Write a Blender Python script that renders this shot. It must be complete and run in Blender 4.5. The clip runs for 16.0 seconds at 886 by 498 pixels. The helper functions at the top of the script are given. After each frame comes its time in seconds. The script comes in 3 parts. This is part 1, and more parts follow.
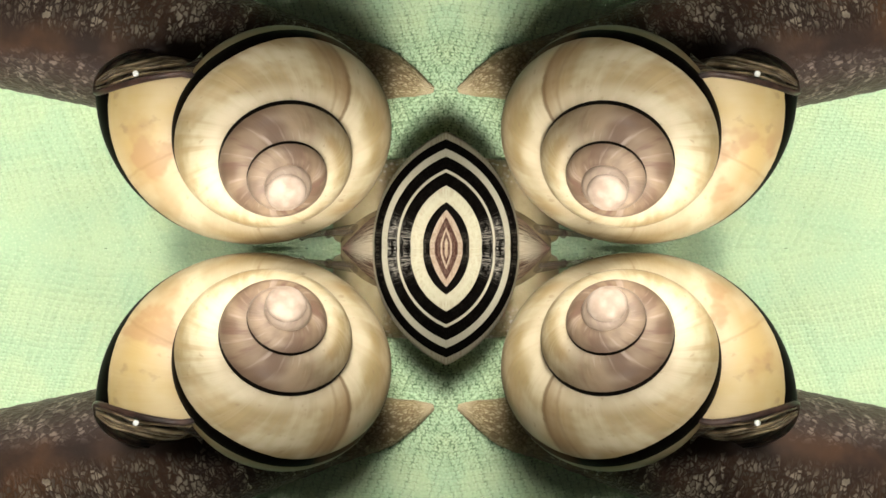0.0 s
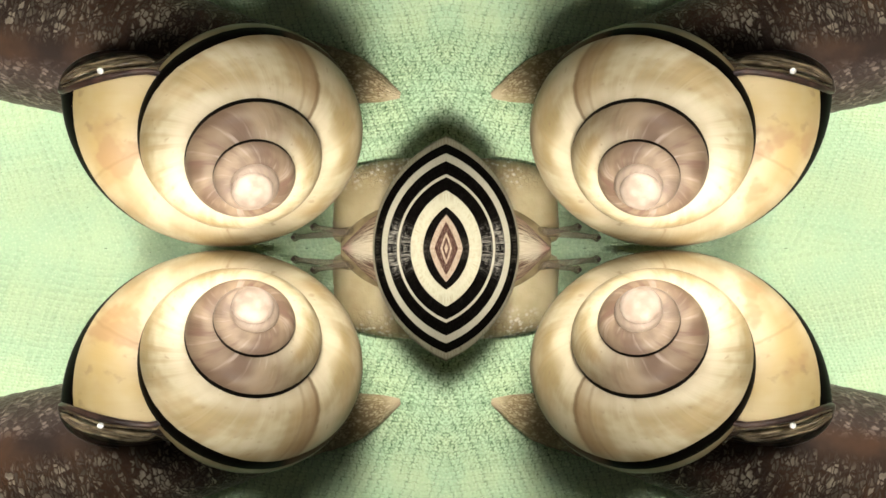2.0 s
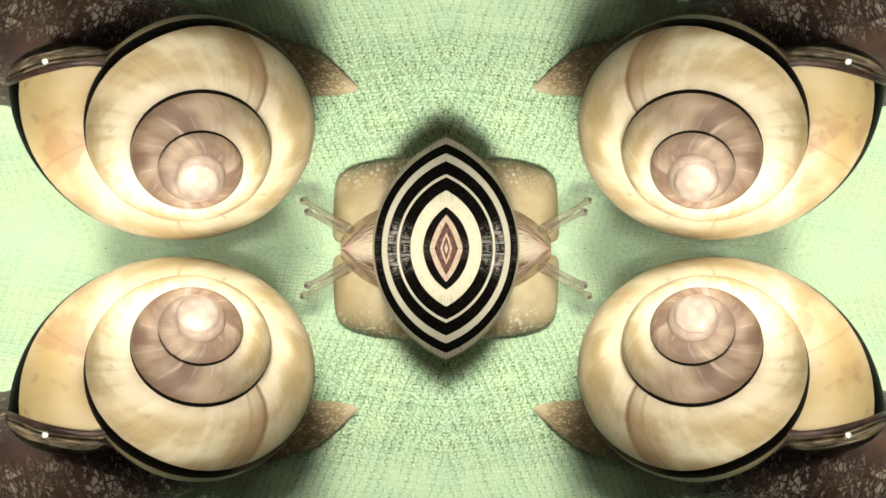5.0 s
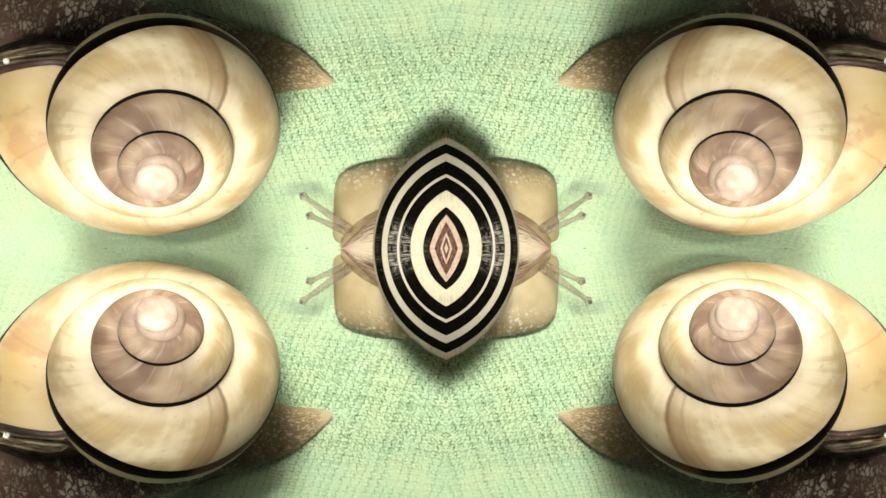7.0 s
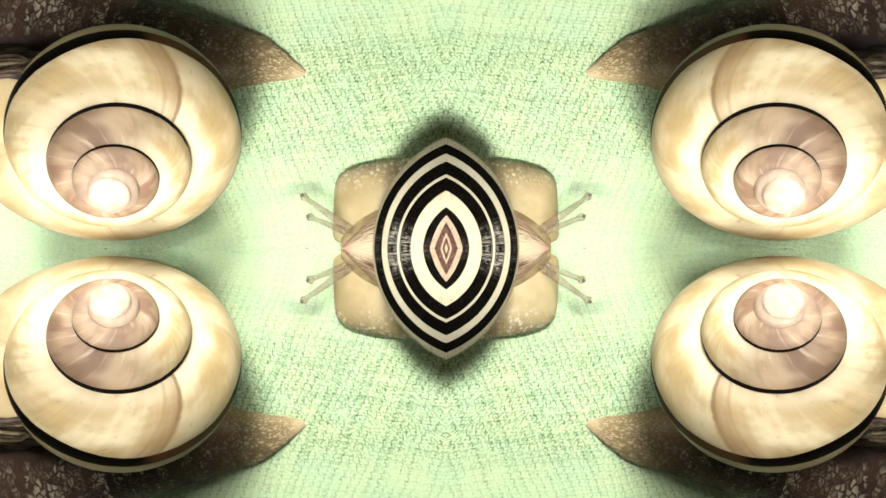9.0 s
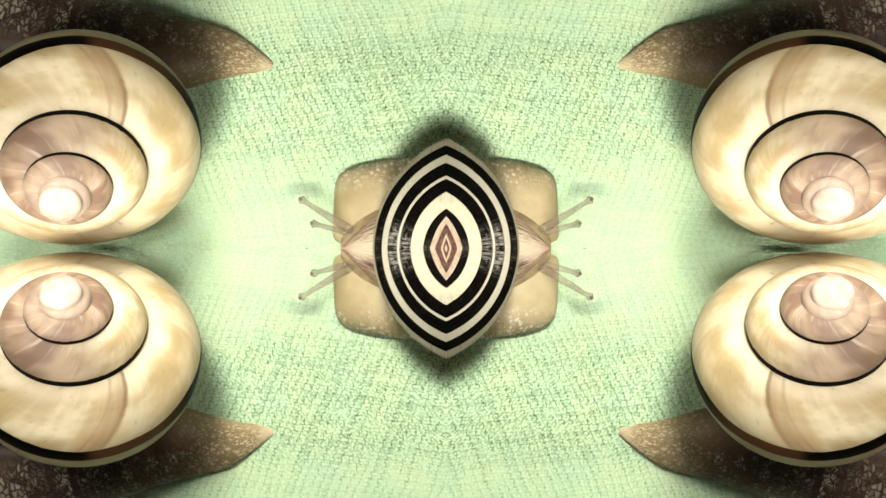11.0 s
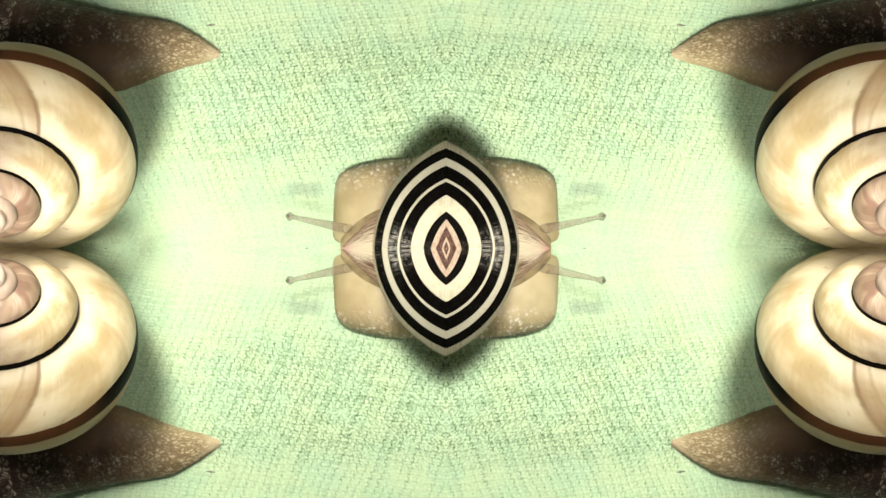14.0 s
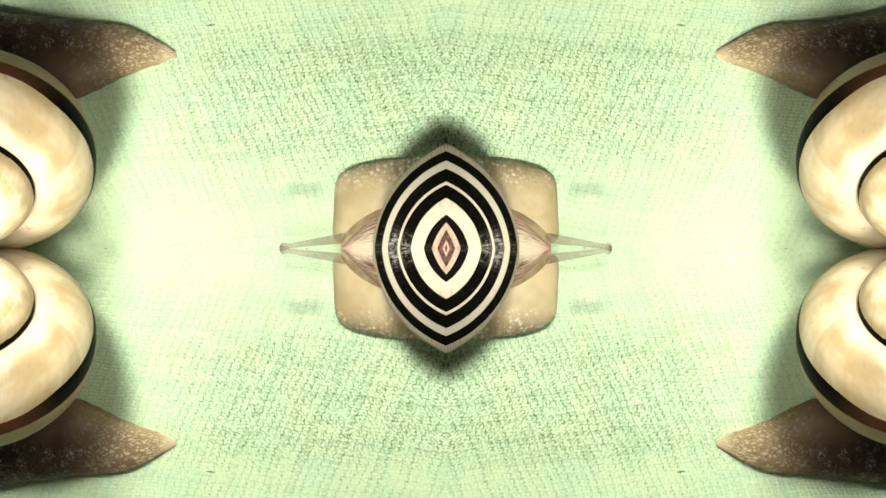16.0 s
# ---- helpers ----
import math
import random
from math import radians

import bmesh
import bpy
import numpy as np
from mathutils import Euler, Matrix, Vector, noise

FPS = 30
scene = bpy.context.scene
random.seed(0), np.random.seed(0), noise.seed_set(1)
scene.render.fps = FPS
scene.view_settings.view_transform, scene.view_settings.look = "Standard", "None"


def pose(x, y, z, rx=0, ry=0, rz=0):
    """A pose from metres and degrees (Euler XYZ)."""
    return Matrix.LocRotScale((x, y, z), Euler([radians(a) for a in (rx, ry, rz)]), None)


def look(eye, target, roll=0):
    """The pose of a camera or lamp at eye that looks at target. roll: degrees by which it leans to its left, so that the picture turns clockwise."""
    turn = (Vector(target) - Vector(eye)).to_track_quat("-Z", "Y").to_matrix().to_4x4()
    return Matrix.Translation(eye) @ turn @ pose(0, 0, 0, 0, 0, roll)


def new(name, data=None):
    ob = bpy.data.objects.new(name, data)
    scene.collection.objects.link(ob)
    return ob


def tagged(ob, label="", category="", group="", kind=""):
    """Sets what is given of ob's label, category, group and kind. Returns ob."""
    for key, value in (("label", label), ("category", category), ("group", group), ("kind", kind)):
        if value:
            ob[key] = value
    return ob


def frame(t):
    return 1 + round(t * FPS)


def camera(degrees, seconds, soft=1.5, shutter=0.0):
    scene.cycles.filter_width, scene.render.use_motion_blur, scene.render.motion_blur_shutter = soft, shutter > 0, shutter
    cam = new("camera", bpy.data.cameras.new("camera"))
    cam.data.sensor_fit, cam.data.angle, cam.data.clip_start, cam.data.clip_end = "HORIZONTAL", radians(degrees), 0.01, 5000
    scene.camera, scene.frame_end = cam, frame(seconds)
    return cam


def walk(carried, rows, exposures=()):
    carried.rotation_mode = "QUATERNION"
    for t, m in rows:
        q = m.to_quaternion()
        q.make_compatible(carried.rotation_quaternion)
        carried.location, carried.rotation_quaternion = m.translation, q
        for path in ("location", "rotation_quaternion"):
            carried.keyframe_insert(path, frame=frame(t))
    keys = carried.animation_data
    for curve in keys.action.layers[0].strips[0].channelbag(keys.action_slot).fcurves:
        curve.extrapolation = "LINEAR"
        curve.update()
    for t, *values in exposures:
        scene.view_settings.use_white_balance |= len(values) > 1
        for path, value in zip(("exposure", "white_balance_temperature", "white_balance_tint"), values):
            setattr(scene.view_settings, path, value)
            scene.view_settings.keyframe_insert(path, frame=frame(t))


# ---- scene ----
# One still camera straight above the cloth; 72 mm of cloth fill the view's width.
MM = 0.001
U = 0.072 / 1568
DIST = 0.036 / math.tan(radians(25))
cam = camera(50, 16.0, soft=1.6)
EYE = pose(-5 * U, -1 * U, DIST)
walk(cam, [(0, EYE), (16.0, EYE)], exposures=[(0, -0.34), (1.5, -0.28), (3.5, 0.08), (4.0, 0.10), (6.5, -0.18), (7.0, 0.0), (7.5, 0.11), (9.0, 0.27), (11.5, 0.10), (13.5, 0.10), (16.0, 0.16)])

# ---- light: added, unseen strip lamps beyond the view on both sides, each shining across the middle line on the snails of the other row, and a dim pale room ----
world = bpy.data.worlds.new("room")
scene.world = world
world.use_nodes = True
world.node_tree.nodes["Background"].inputs["Color"].default_value = (1.0, 0.94, 0.82, 1)
world.node_tree.nodes["Background"].inputs["Strength"].default_value = 0.048
# beam, watts, depth, place along, height, aim along
for beam, watts, deep, out, high, aim in ((18, 0.0016, 0.003, 0.0156, 0.030, 0.022), (24, 0.0031, 0.004, 0.0142, 0.036, 0.009),
                                          (18, 0.0036, 0.013, 0.0200, 0.050, 0.004), (13, 0.0008, 0.003, 0.0051, 0.070, 0.0),
                                          (18, 0.0047, 0.014, 0.0160, 0.080, 0.022)):
    for side in (-1, 1):
        lamp = bpy.data.lights.new("added_strip_light", "AREA")
        lamp.shape, lamp.size, lamp.size_y, lamp.spread = "RECTANGLE", 0.130, deep, radians(beam)
        lamp.energy, lamp.color = watts * 1.36, (1.0, 0.97, 0.90)
        new("added_strip_light", lamp).matrix_world = look((0, side * out, high), (0, -side * aim, 0.004))
# unseen bars added to fill the shadow beside the shells
for turn in (-1, 1):
    for side in (-1, 1):
        lamp = bpy.data.lights.new("added_bar_fill", "AREA")
        lamp.shape, lamp.size, lamp.size_y, lamp.spread = "RECTANGLE", 0.024, 0.003, radians(50)
        lamp.energy, lamp.color = 0.0007, (1.0, 0.97, 0.90)
        new("added_bar_fill", lamp).matrix_world = look((turn * 0.005, side * 0.0158, 0.032), (turn * 0.033, -side * 0.012, 0.003))


# ---- node helpers ----
class Nodes:
    """A material and short ways to add nodes to it."""

    def __init__(self, name, rough=0.5, spec=0.5):
        self.mat = bpy.data.materials.new(name)
        self.mat.use_nodes = True
        self.t = self.mat.node_tree
        self.b = self.t.nodes["Principled BSDF"]
        self.b.inputs["Roughness"].default_value = rough
        self.b.inputs["Specular IOR Level"].default_value = spec

    def put(self, socket, value):
        if isinstance(value, bpy.types.NodeSocket):
            self.t.links.new(value, socket)
        else:
            socket.default_value = value

    def add(self, kind, out=0, props=(), **ins):
        n = self.t.nodes.new(kind)
        for k, v in props:
            if k == "operation":
                n.operation = v
            elif k == "rotation_type":
                n.rotation_type = v
            elif k == "feature":
                n.feature = v
            elif k == "offset":
                n.offset = v
        for k, v in ins.items():
            self.put(n.inputs[int(k[1:])] if k[0] == "i" and k[1:].isdigit() else n.inputs[k], v)
        return n.outputs[out]

    def math(self, op, a, b=0.0, c=0.0):
        return self.add("ShaderNodeMath", 0, (("operation", op),), i0=a, i1=b, i2=c)

    def mix(self, fac, a, b, blend="MIX"):
        n = self.t.nodes.new("ShaderNodeMix")
        n.data_type, n.blend_type = "RGBA", blend
        self.put(n.inputs[0], fac), self.put(n.inputs[6], a), self.put(n.inputs[7], b)
        return n.outputs[2]

    def step(self, x, lo, hi, a=0.0, b=1.0):
        n = self.t.nodes.new("ShaderNodeMapRange")
        n.interpolation_type = "SMOOTHSTEP"
        for i, v in enumerate((x, lo, hi, a, b)):
            self.put(n.inputs[i], v)
        return n.outputs[0]

    def noise(self, vec, scale, detail=3.0, out=0):
        return self.add("ShaderNodeTexNoise", out, Vector=vec, Scale=scale, Detail=detail)

    def scaled(self, vec, s):
        return self.add("ShaderNodeVectorMath", 0, (("operation", "MULTIPLY"),), i0=vec, i1=s)

    def obj(self):
        return self.add("ShaderNodeTexCoord", 3)

    def uv(self):
        return self.add("ShaderNodeUVMap", 0)

    def split(self, vec):
        n = self.t.nodes.new("ShaderNodeSeparateXYZ")
        self.t.links.new(vec, n.inputs[0])
        return n.outputs[0], n.outputs[1], n.outputs[2]

    def joined(self, x, y, z=0.0):
        return self.add("ShaderNodeCombineXYZ", 0, X=x, Y=y, Z=z)

    def bump(self, height, strength, distance):
        self.put(self.b.inputs["Normal"], self.add("ShaderNodeBump", 0, Strength=strength, Distance=distance, Height=height))

    def done(self, colour):
        self.put(self.b.inputs["Base Color"], colour)
        return self.mat


def rgb(r, g, b):
    return (r, g, b, 1)


# ---- materials ----
def cloth_material():
    """Pale green canvas yarn, greener and yellower by turns, slubbed along each yarn, with one dull smudge beside the striped snail."""
    m = Nodes("green_canvas", 0.85, 0.15)
    x, y, _ = m.split(m.obj())
    p = m.scaled(m.joined(m.math("ABSOLUTE", x), m.math("ABSOLUTE", y)), (1000, 1000, 1000))
    px, py, _ = m.split(p)
    ground = m.mix(m.step(m.noise(p, 0.3, 2), 0.35, 0.65), rgb(0.49, 0.67, 0.42), rgb(0.54, 0.685, 0.415))
    ground = m.mix(m.math("MULTIPLY", m.step(m.noise(p, 0.13, 2), 0.45, 0.7), 0.35), ground, rgb(0.47, 0.66, 0.44))
    slub = m.noise(p, 5.5, 4)
    belt = m.math("MULTIPLY", m.math("MULTIPLY", m.step(py, 5.0, 9.5), m.step(py, 19.5, 15.0)), m.step(px, 30.0, 14.0))
    c = m.mix(m.math("MULTIPLY", m.step(slub, 0.50, 0.66), m.math("MULTIPLY_ADD", belt, 0.50, 0.09)), ground, rgb(0.17, 0.28, 0.14))
    c = m.mix(m.math("MULTIPLY", m.step(slub, 0.46, 0.32), 0.5), c, rgb(0.74, 0.82, 0.58))
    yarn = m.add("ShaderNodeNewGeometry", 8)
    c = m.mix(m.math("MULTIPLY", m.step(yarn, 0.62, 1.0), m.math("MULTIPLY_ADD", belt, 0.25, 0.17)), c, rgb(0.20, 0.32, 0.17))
    # slanting fibres on the worn belt
    slant = m.add("ShaderNodeVectorRotate", 0, (("rotation_type", "Z_AXIS"),), Vector=p, Angle=radians(48))
    fibre = m.noise(m.scaled(slant, (1.5, 9.0, 1.0)), 1.0, 2)
    c = m.mix(m.math("MULTIPLY", m.step(fibre, 0.54, 0.66), m.math("MULTIPLY", belt, 0.65)), c, rgb(0.13, 0.22, 0.10))
    # the yarns lie in pairs: crevice shade painted on the flanks between two pairs, and on the worn belt on all flanks
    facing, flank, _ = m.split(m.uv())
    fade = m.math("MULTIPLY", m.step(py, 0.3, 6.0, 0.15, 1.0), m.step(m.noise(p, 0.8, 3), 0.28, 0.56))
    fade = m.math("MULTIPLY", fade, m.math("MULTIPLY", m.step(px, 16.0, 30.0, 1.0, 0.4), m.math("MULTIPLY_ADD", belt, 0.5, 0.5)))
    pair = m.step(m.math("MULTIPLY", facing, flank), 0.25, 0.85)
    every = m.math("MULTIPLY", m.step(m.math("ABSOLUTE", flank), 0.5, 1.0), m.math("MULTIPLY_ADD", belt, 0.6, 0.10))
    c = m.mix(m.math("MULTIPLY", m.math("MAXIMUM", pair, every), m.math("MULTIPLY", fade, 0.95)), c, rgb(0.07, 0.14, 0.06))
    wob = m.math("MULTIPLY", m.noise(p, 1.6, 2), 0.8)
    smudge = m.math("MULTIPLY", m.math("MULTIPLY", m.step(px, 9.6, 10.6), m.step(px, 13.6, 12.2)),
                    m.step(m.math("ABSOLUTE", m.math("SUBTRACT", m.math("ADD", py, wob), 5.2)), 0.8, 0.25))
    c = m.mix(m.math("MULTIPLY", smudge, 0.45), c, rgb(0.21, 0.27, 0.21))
    m.bump(slub, 0.4, 0.00004)
    return m.done(c)


def gap_shade_material():
    """What shows between the yarns: an added dark sheet, the shade of the gaps put into its colour."""
    m = Nodes("canvas_gap_shade", 0.9, 0.1)
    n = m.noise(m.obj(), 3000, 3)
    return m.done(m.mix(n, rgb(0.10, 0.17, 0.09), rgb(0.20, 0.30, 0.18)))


def shell_material():
    """Cream shell; UV u: turns inward from the mouth, v: turns round the whorl, 0 at its outer edge."""
    m = Nodes("cream_shell", 0.45, 0.14)
    u, v, _ = m.split(m.uv())
    ug = m.math("MULTIPLY_ADD", v, 0.31, u)
    grow = m.noise(m.joined(m.math("MULTIPLY", ug, 90), m.math("MULTIPLY", v, 3)), 1.0, 4)
    broad = m.noise(m.joined(m.math("MULTIPLY", ug, 11), m.math("MULTIPLY", v, 9)), 1.0, 3)
    c = m.mix(m.step(broad, 0.36, 0.64), rgb(0.29, 0.218, 0.105), rgb(0.475, 0.405, 0.262))
    c = m.mix(m.math("MULTIPLY", m.step(grow, 0.50, 0.75), 0.35), c, rgb(0.36, 0.26, 0.12))
    c = m.mix(m.math("MULTIPLY", m.step(grow, 0.5, 0.25), 0.3), c, rgb(0.53, 0.455, 0.31))
    ray = m.noise(m.joined(m.math("MULTIPLY", ug, 34), m.math("MULTIPLY", v, 1.5)), 1.0, 3)
    c = m.mix(m.math("MULTIPLY", m.step(ray, 0.50, 0.70), 0.5), c, rgb(0.29, 0.20, 0.095))
    patch = m.noise(m.joined(m.math("MULTIPLY", ug, 9), m.math("MULTIPLY", v, 7), 3.0), 1.0, 2)
    c = m.mix(m.math("MULTIPLY", m.step(patch, 0.48, 0.68), 0.35), c, rgb(0.43, 0.29, 0.135))
    # pale line beside the suture: its highlight put into the colour
    c = m.mix(m.math("MULTIPLY", m.step(v, 0.15, 0.20), 0.5), c, rgb(0.58, 0.50, 0.36))
    blot = m.step(m.noise(m.scaled(m.obj(), (330, 330, 330)), 1.0, 3), 0.50, 0.66)
    # yellow olive new growth with a brown worn streak behind the lip
    c = m.mix(m.math("MULTIPLY", m.step(ug, -0.03, -0.15), m.step(broad, 0.35, 0.6, 0.85, 0.5)), c, rgb(0.47, 0.345, 0.135))
    c = m.mix(m.math("MULTIPLY", m.math("MULTIPLY", m.step(ug, -0.18, -0.11), m.step(ug, 0.06, -0.04)), m.step(blot, 0.0, 1.0, 0.25, 0.8)), c, rgb(0.30, 0.175, 0.085))
    fleck = m.noise(m.joined(m.math("MULTIPLY", ug, 60), m.math("MULTIPLY", v, 34)), 1.0, 2)
    c = m.mix(m.math("MULTIPLY", m.step(fleck, 0.63, 0.75), 0.45), c, rgb(0.24, 0.16, 0.09))
    # older whorls are mauve brown, with the bright light on the tip painted pale
    streak = m.noise(m.joined(m.math("MULTIPLY", ug, 26), m.math("MULTIPLY", v, 2.2)), 1.0, 3)
    mauve = m.noise(m.joined(m.math("MULTIPLY", ug, 8), m.math("MULTIPLY", v, 4), 5.0), 1.0, 2)
    old = m.mix(m.step(mauve, 0.36, 0.66), rgb(0.125, 0.078, 0.050), rgb(0.24, 0.170, 0.110))
    old = m.mix(m.math("MULTIPLY", m.step(streak, 0.53, 0.68), 0.7), old, rgb(0.13, 0.07, 0.05))
    old = m.mix(m.math("MULTIPLY", m.step(streak, 0.42, 0.30), 0.5), old, rgb(0.42, 0.33, 0.27))
    c = m.mix(m.step(u, 1.30, 1.62), c, old)
    c = m.mix(m.math("MULTIPLY", m.step(u, 2.3, 3.4), 0.5), c, rgb(0.37, 0.29, 0.225))
    # worn growth scars
    wob = m.math("MULTIPLY_ADD", m.noise(m.joined(0.0, m.math("MULTIPLY", v, 16)), 1.0, 2), 0.010)
    for place, width, depth in ((0.12, 0.003, 0.3), (-0.085, 0.004, 0.35)):
        d = m.math("ABSOLUTE", m.math("SUBTRACT", m.math("SUBTRACT", ug, place), m.math("SUBTRACT", wob, 0.005)))
        c = m.mix(m.math("MULTIPLY", m.step(d, width, 0.0), depth), c, rgb(0.22, 0.13, 0.05))
    # the one wide scar: sharp towards the mouth, fading inward
    scar = m.math("SUBTRACT", m.math("SUBTRACT", m.math("MULTIPLY_ADD", v, 0.40, u), 0.5145), m.math("SUBTRACT", wob, 0.005))
    wide = m.math("MULTIPLY", m.step(scar, -0.006, 0.004), m.step(scar, 0.050, 0.004))
    c = m.mix(m.math("MULTIPLY", wide, m.math("MULTIPLY", m.step(v, 0.24, 0.12, 0.3, 0.8), m.step(ray, 0.3, 0.6, 0.7, 1.0))), c, rgb(0.22, 0.135, 0.06))
    line = m.step(m.math("ABSOLUTE", scar), 0.007, 0.001)
    c = m.mix(m.math("MULTIPLY", line, m.step(v, 0.04, 0.16, 0.15, 0.75)), c, rgb(0.13, 0.075, 0.03))
    second = m.step(m.math("ABSOLUTE", m.math("SUBTRACT", scar, 0.030)), 0.006, 0.0)
    c = m.mix(m.math("MULTIPLY", second, 0.3), c, rgb(0.18, 0.11, 0.05))
    # warm tan underside, its shade put into the colour
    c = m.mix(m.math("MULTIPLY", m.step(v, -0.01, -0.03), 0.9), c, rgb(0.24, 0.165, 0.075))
    # the dark band along the outer edge
    edge = m.math("MULTIPLY_ADD", m.noise(m.joined(m.math("MULTIPLY", u, 40), 0.0), 1.0, 2), 0.006)
    vb = m.math("SUBTRACT", v, m.math("SUBTRACT", m.math("SUBTRACT", edge, 0.003), m.math("MULTIPLY", m.math("MULTIPLY", m.step(u, 0.18, 0.30), m.step(u, 0.66, 0.52)), 0.018)))
    high = m.math("SUBTRACT", m.step(u, 0.12, -0.05, 0.045, 0.085), m.math("MULTIPLY", m.step(u, 0.75, 1.0), m.math("MULTIPLY_ADD", m.noise(m.joined(m.math("MULTIPLY", u, 60), 3.0), 1.0, 3), 0.018, 0.002)))
    high = m.math("SUBTRACT", high, m.math("MULTIPLY", m.math("MULTIPLY", m.step(u, 0.36, 0.44), m.step(u, 0.66, 0.52)), 0.019))
    high = m.math("SUBTRACT", high, m.step(u, 0.80, 1.0, 0.0, 0.012))
    band = m.math("MULTIPLY", m.step(vb, m.step(u, 0.2, 0.35, -0.006, -0.019), m.step(u, 0.2, 0.35, 0.0, -0.013)), m.math("LESS_THAN", vb, high))
    band = m.math("MULTIPLY", band, m.step(u, 3.4, 2.6))
    red = m.math("MULTIPLY", m.step(u, 0.36, 0.44), m.step(u, 0.535, 0.51))
    c = m.mix(band, c, m.mix(red, rgb(0.0025, 0.0018, 0.0014), rgb(0.075, 0.031, 0.013)))
    m.put(m.b.inputs["Specular IOR Level"], m.math("MULTIPLY_ADD", band, -0.24, 0.25))
    m.bump(m.math("MULTIPLY_ADD", grow, 1.0), 0.25, 0.00012)
    return m.done(c)


def skin_material():
    """Wet snail skin; UV u: from the tail's tip, v: across the back. Pale cobbles on the outer flank, a smooth dark back,
    long low knobs on the inner flank, all tan towards the tail."""
    m = Nodes("brown_snail_skin", 0.58, 0.18)
    u, v, _ = m.split(m.uv())
    o = m.obj()
    flat = m.joined(m.math("MULTIPLY", u, 1150), m.math("MULTIPLY", v, 330))
    bend = m.add("ShaderNodeVectorMath", 0, (("operation", "SUBTRACT"),), i0=m.noise(flat, 0.06, 2, 1), i1=(0.5, 0.5, 0.5))
    flat = m.add("ShaderNodeVectorMath", 0, (("operation", "MULTIPLY_ADD"),), i0=bend, i1=(20, 20, 0), i2=flat)

    def knobs(size, soft=0.22):
        vec = m.scaled(flat, size)
        edge = m.add("ShaderNodeTexVoronoi", 0, (("feature", "DISTANCE_TO_EDGE"),), Vector=vec, Scale=1.0)
        dome = m.add("ShaderNodeTexVoronoi", 0, Vector=vec, Scale=1.0)
        tint = m.add("ShaderNodeTexVoronoi", 1, Vector=vec, Scale=1.0)
        return m.step(edge, 0.0, soft), m.math("SUBTRACT", 1.0, m.math("MULTIPLY", dome, dome)), m.split(tint)[0]

    cob, cob_dome, cob_tint = knobs((1 / 6.5, 1 / 9, 1))
    long, long_dome, long_tint = knobs((1 / 11, 1 / 5, 1))
    fine, fine_dome, _ = knobs((1 / 8, 1 / 14, 1), 0.4)
    rib, rib_dome, _ = knobs((1 / 9, 1 / 24, 1), 0.3)
    tail = m.step(u, 0.165, 0.03)
    slope = m.math("SUBTRACT", v, m.math("MULTIPLY_ADD", u, 0.16, -0.04))
    outer = m.math("MULTIPLY", m.step(slope, 0.545, 0.465), m.step(u, 0.04, 0.13))
    inner = m.math("MULTIPLY", m.step(slope, 0.57, 0.65), m.step(u, 0.16, 0.26))
    tone = m.noise(o, 260, 3)
    damp = m.noise(flat, 0.035, 3)
    # the back between the two flanks
    c = m.mix(m.step(tone, 0.35, 0.68), rgb(0.022, 0.011, 0.007), rgb(0.060, 0.030, 0.016))
    c = m.mix(m.math("MULTIPLY", m.step(u, 0.40, 0.62), m.step(tone, 0.45, 0.7)), c, rgb(0.075, 0.032, 0.012))
    c = m.mix(m.math("MULTIPLY", m.step(u, 0.30, 0.16), 0.75), c, m.mix(m.step(tone, 0.35, 0.68), rgb(0.085, 0.048, 0.028), rgb(0.15, 0.092, 0.052)))
    pale = m.mix(m.math("MULTIPLY", m.step(damp, 0.30, 0.60), m.step(cob_tint, 0.1, 0.9)), rgb(0.075, 0.058, 0.042), rgb(0.30, 0.255, 0.19))
    # front cobbles painted darker for the dim light on them
    pale = m.mix(m.math("MULTIPLY", m.step(u, 0.50, 0.60), 0.6), pale, rgb(0.055, 0.036, 0.024))
    ridge = m.step(m.noise(m.joined(m.math("MULTIPLY", u, 1150 / 16), m.math("MULTIPLY", v, 2)), 1.0, 2), 0.36, 0.52)
    cob = m.math("MULTIPLY", cob, m.step(ridge, 0.0, 1.0, 0.25, 1.0))
    c = m.mix(m.math("MULTIPLY", outer, m.math("MULTIPLY_ADD", cob, 0.9, 0.1)), c, m.mix(cob, rgb(0.026, 0.017, 0.012), pale))
    dash = m.math("MULTIPLY", long, m.math("MULTIPLY", m.step(damp, 0.36, 0.6), m.step(long_tint, 0.25, 0.8)))
    c = m.mix(m.math("MULTIPLY", inner, 0.9), c, m.mix(dash, rgb(0.05, 0.034, 0.028), rgb(0.24, 0.19, 0.16)))
    # the tail
    net = m.mix(m.step(v, 0.28, 0.45), rib, fine)
    skin = m.mix(m.step(tone, 0.3, 0.7), rgb(0.25, 0.18, 0.085), rgb(0.38, 0.295, 0.15))
    skin = m.mix(m.math("MULTIPLY", net, m.step(damp, 0.28, 0.55, 0.45, 0.95)), skin, rgb(0.60, 0.50, 0.31))
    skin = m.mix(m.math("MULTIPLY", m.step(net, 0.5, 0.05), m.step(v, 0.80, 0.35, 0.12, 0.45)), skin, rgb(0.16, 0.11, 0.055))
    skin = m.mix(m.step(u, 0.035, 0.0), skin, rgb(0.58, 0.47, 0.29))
    # contact shade along the outer edge, painted into the skin colour
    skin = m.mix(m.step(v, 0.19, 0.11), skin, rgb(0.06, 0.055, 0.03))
    c = m.mix(tail, c, skin)
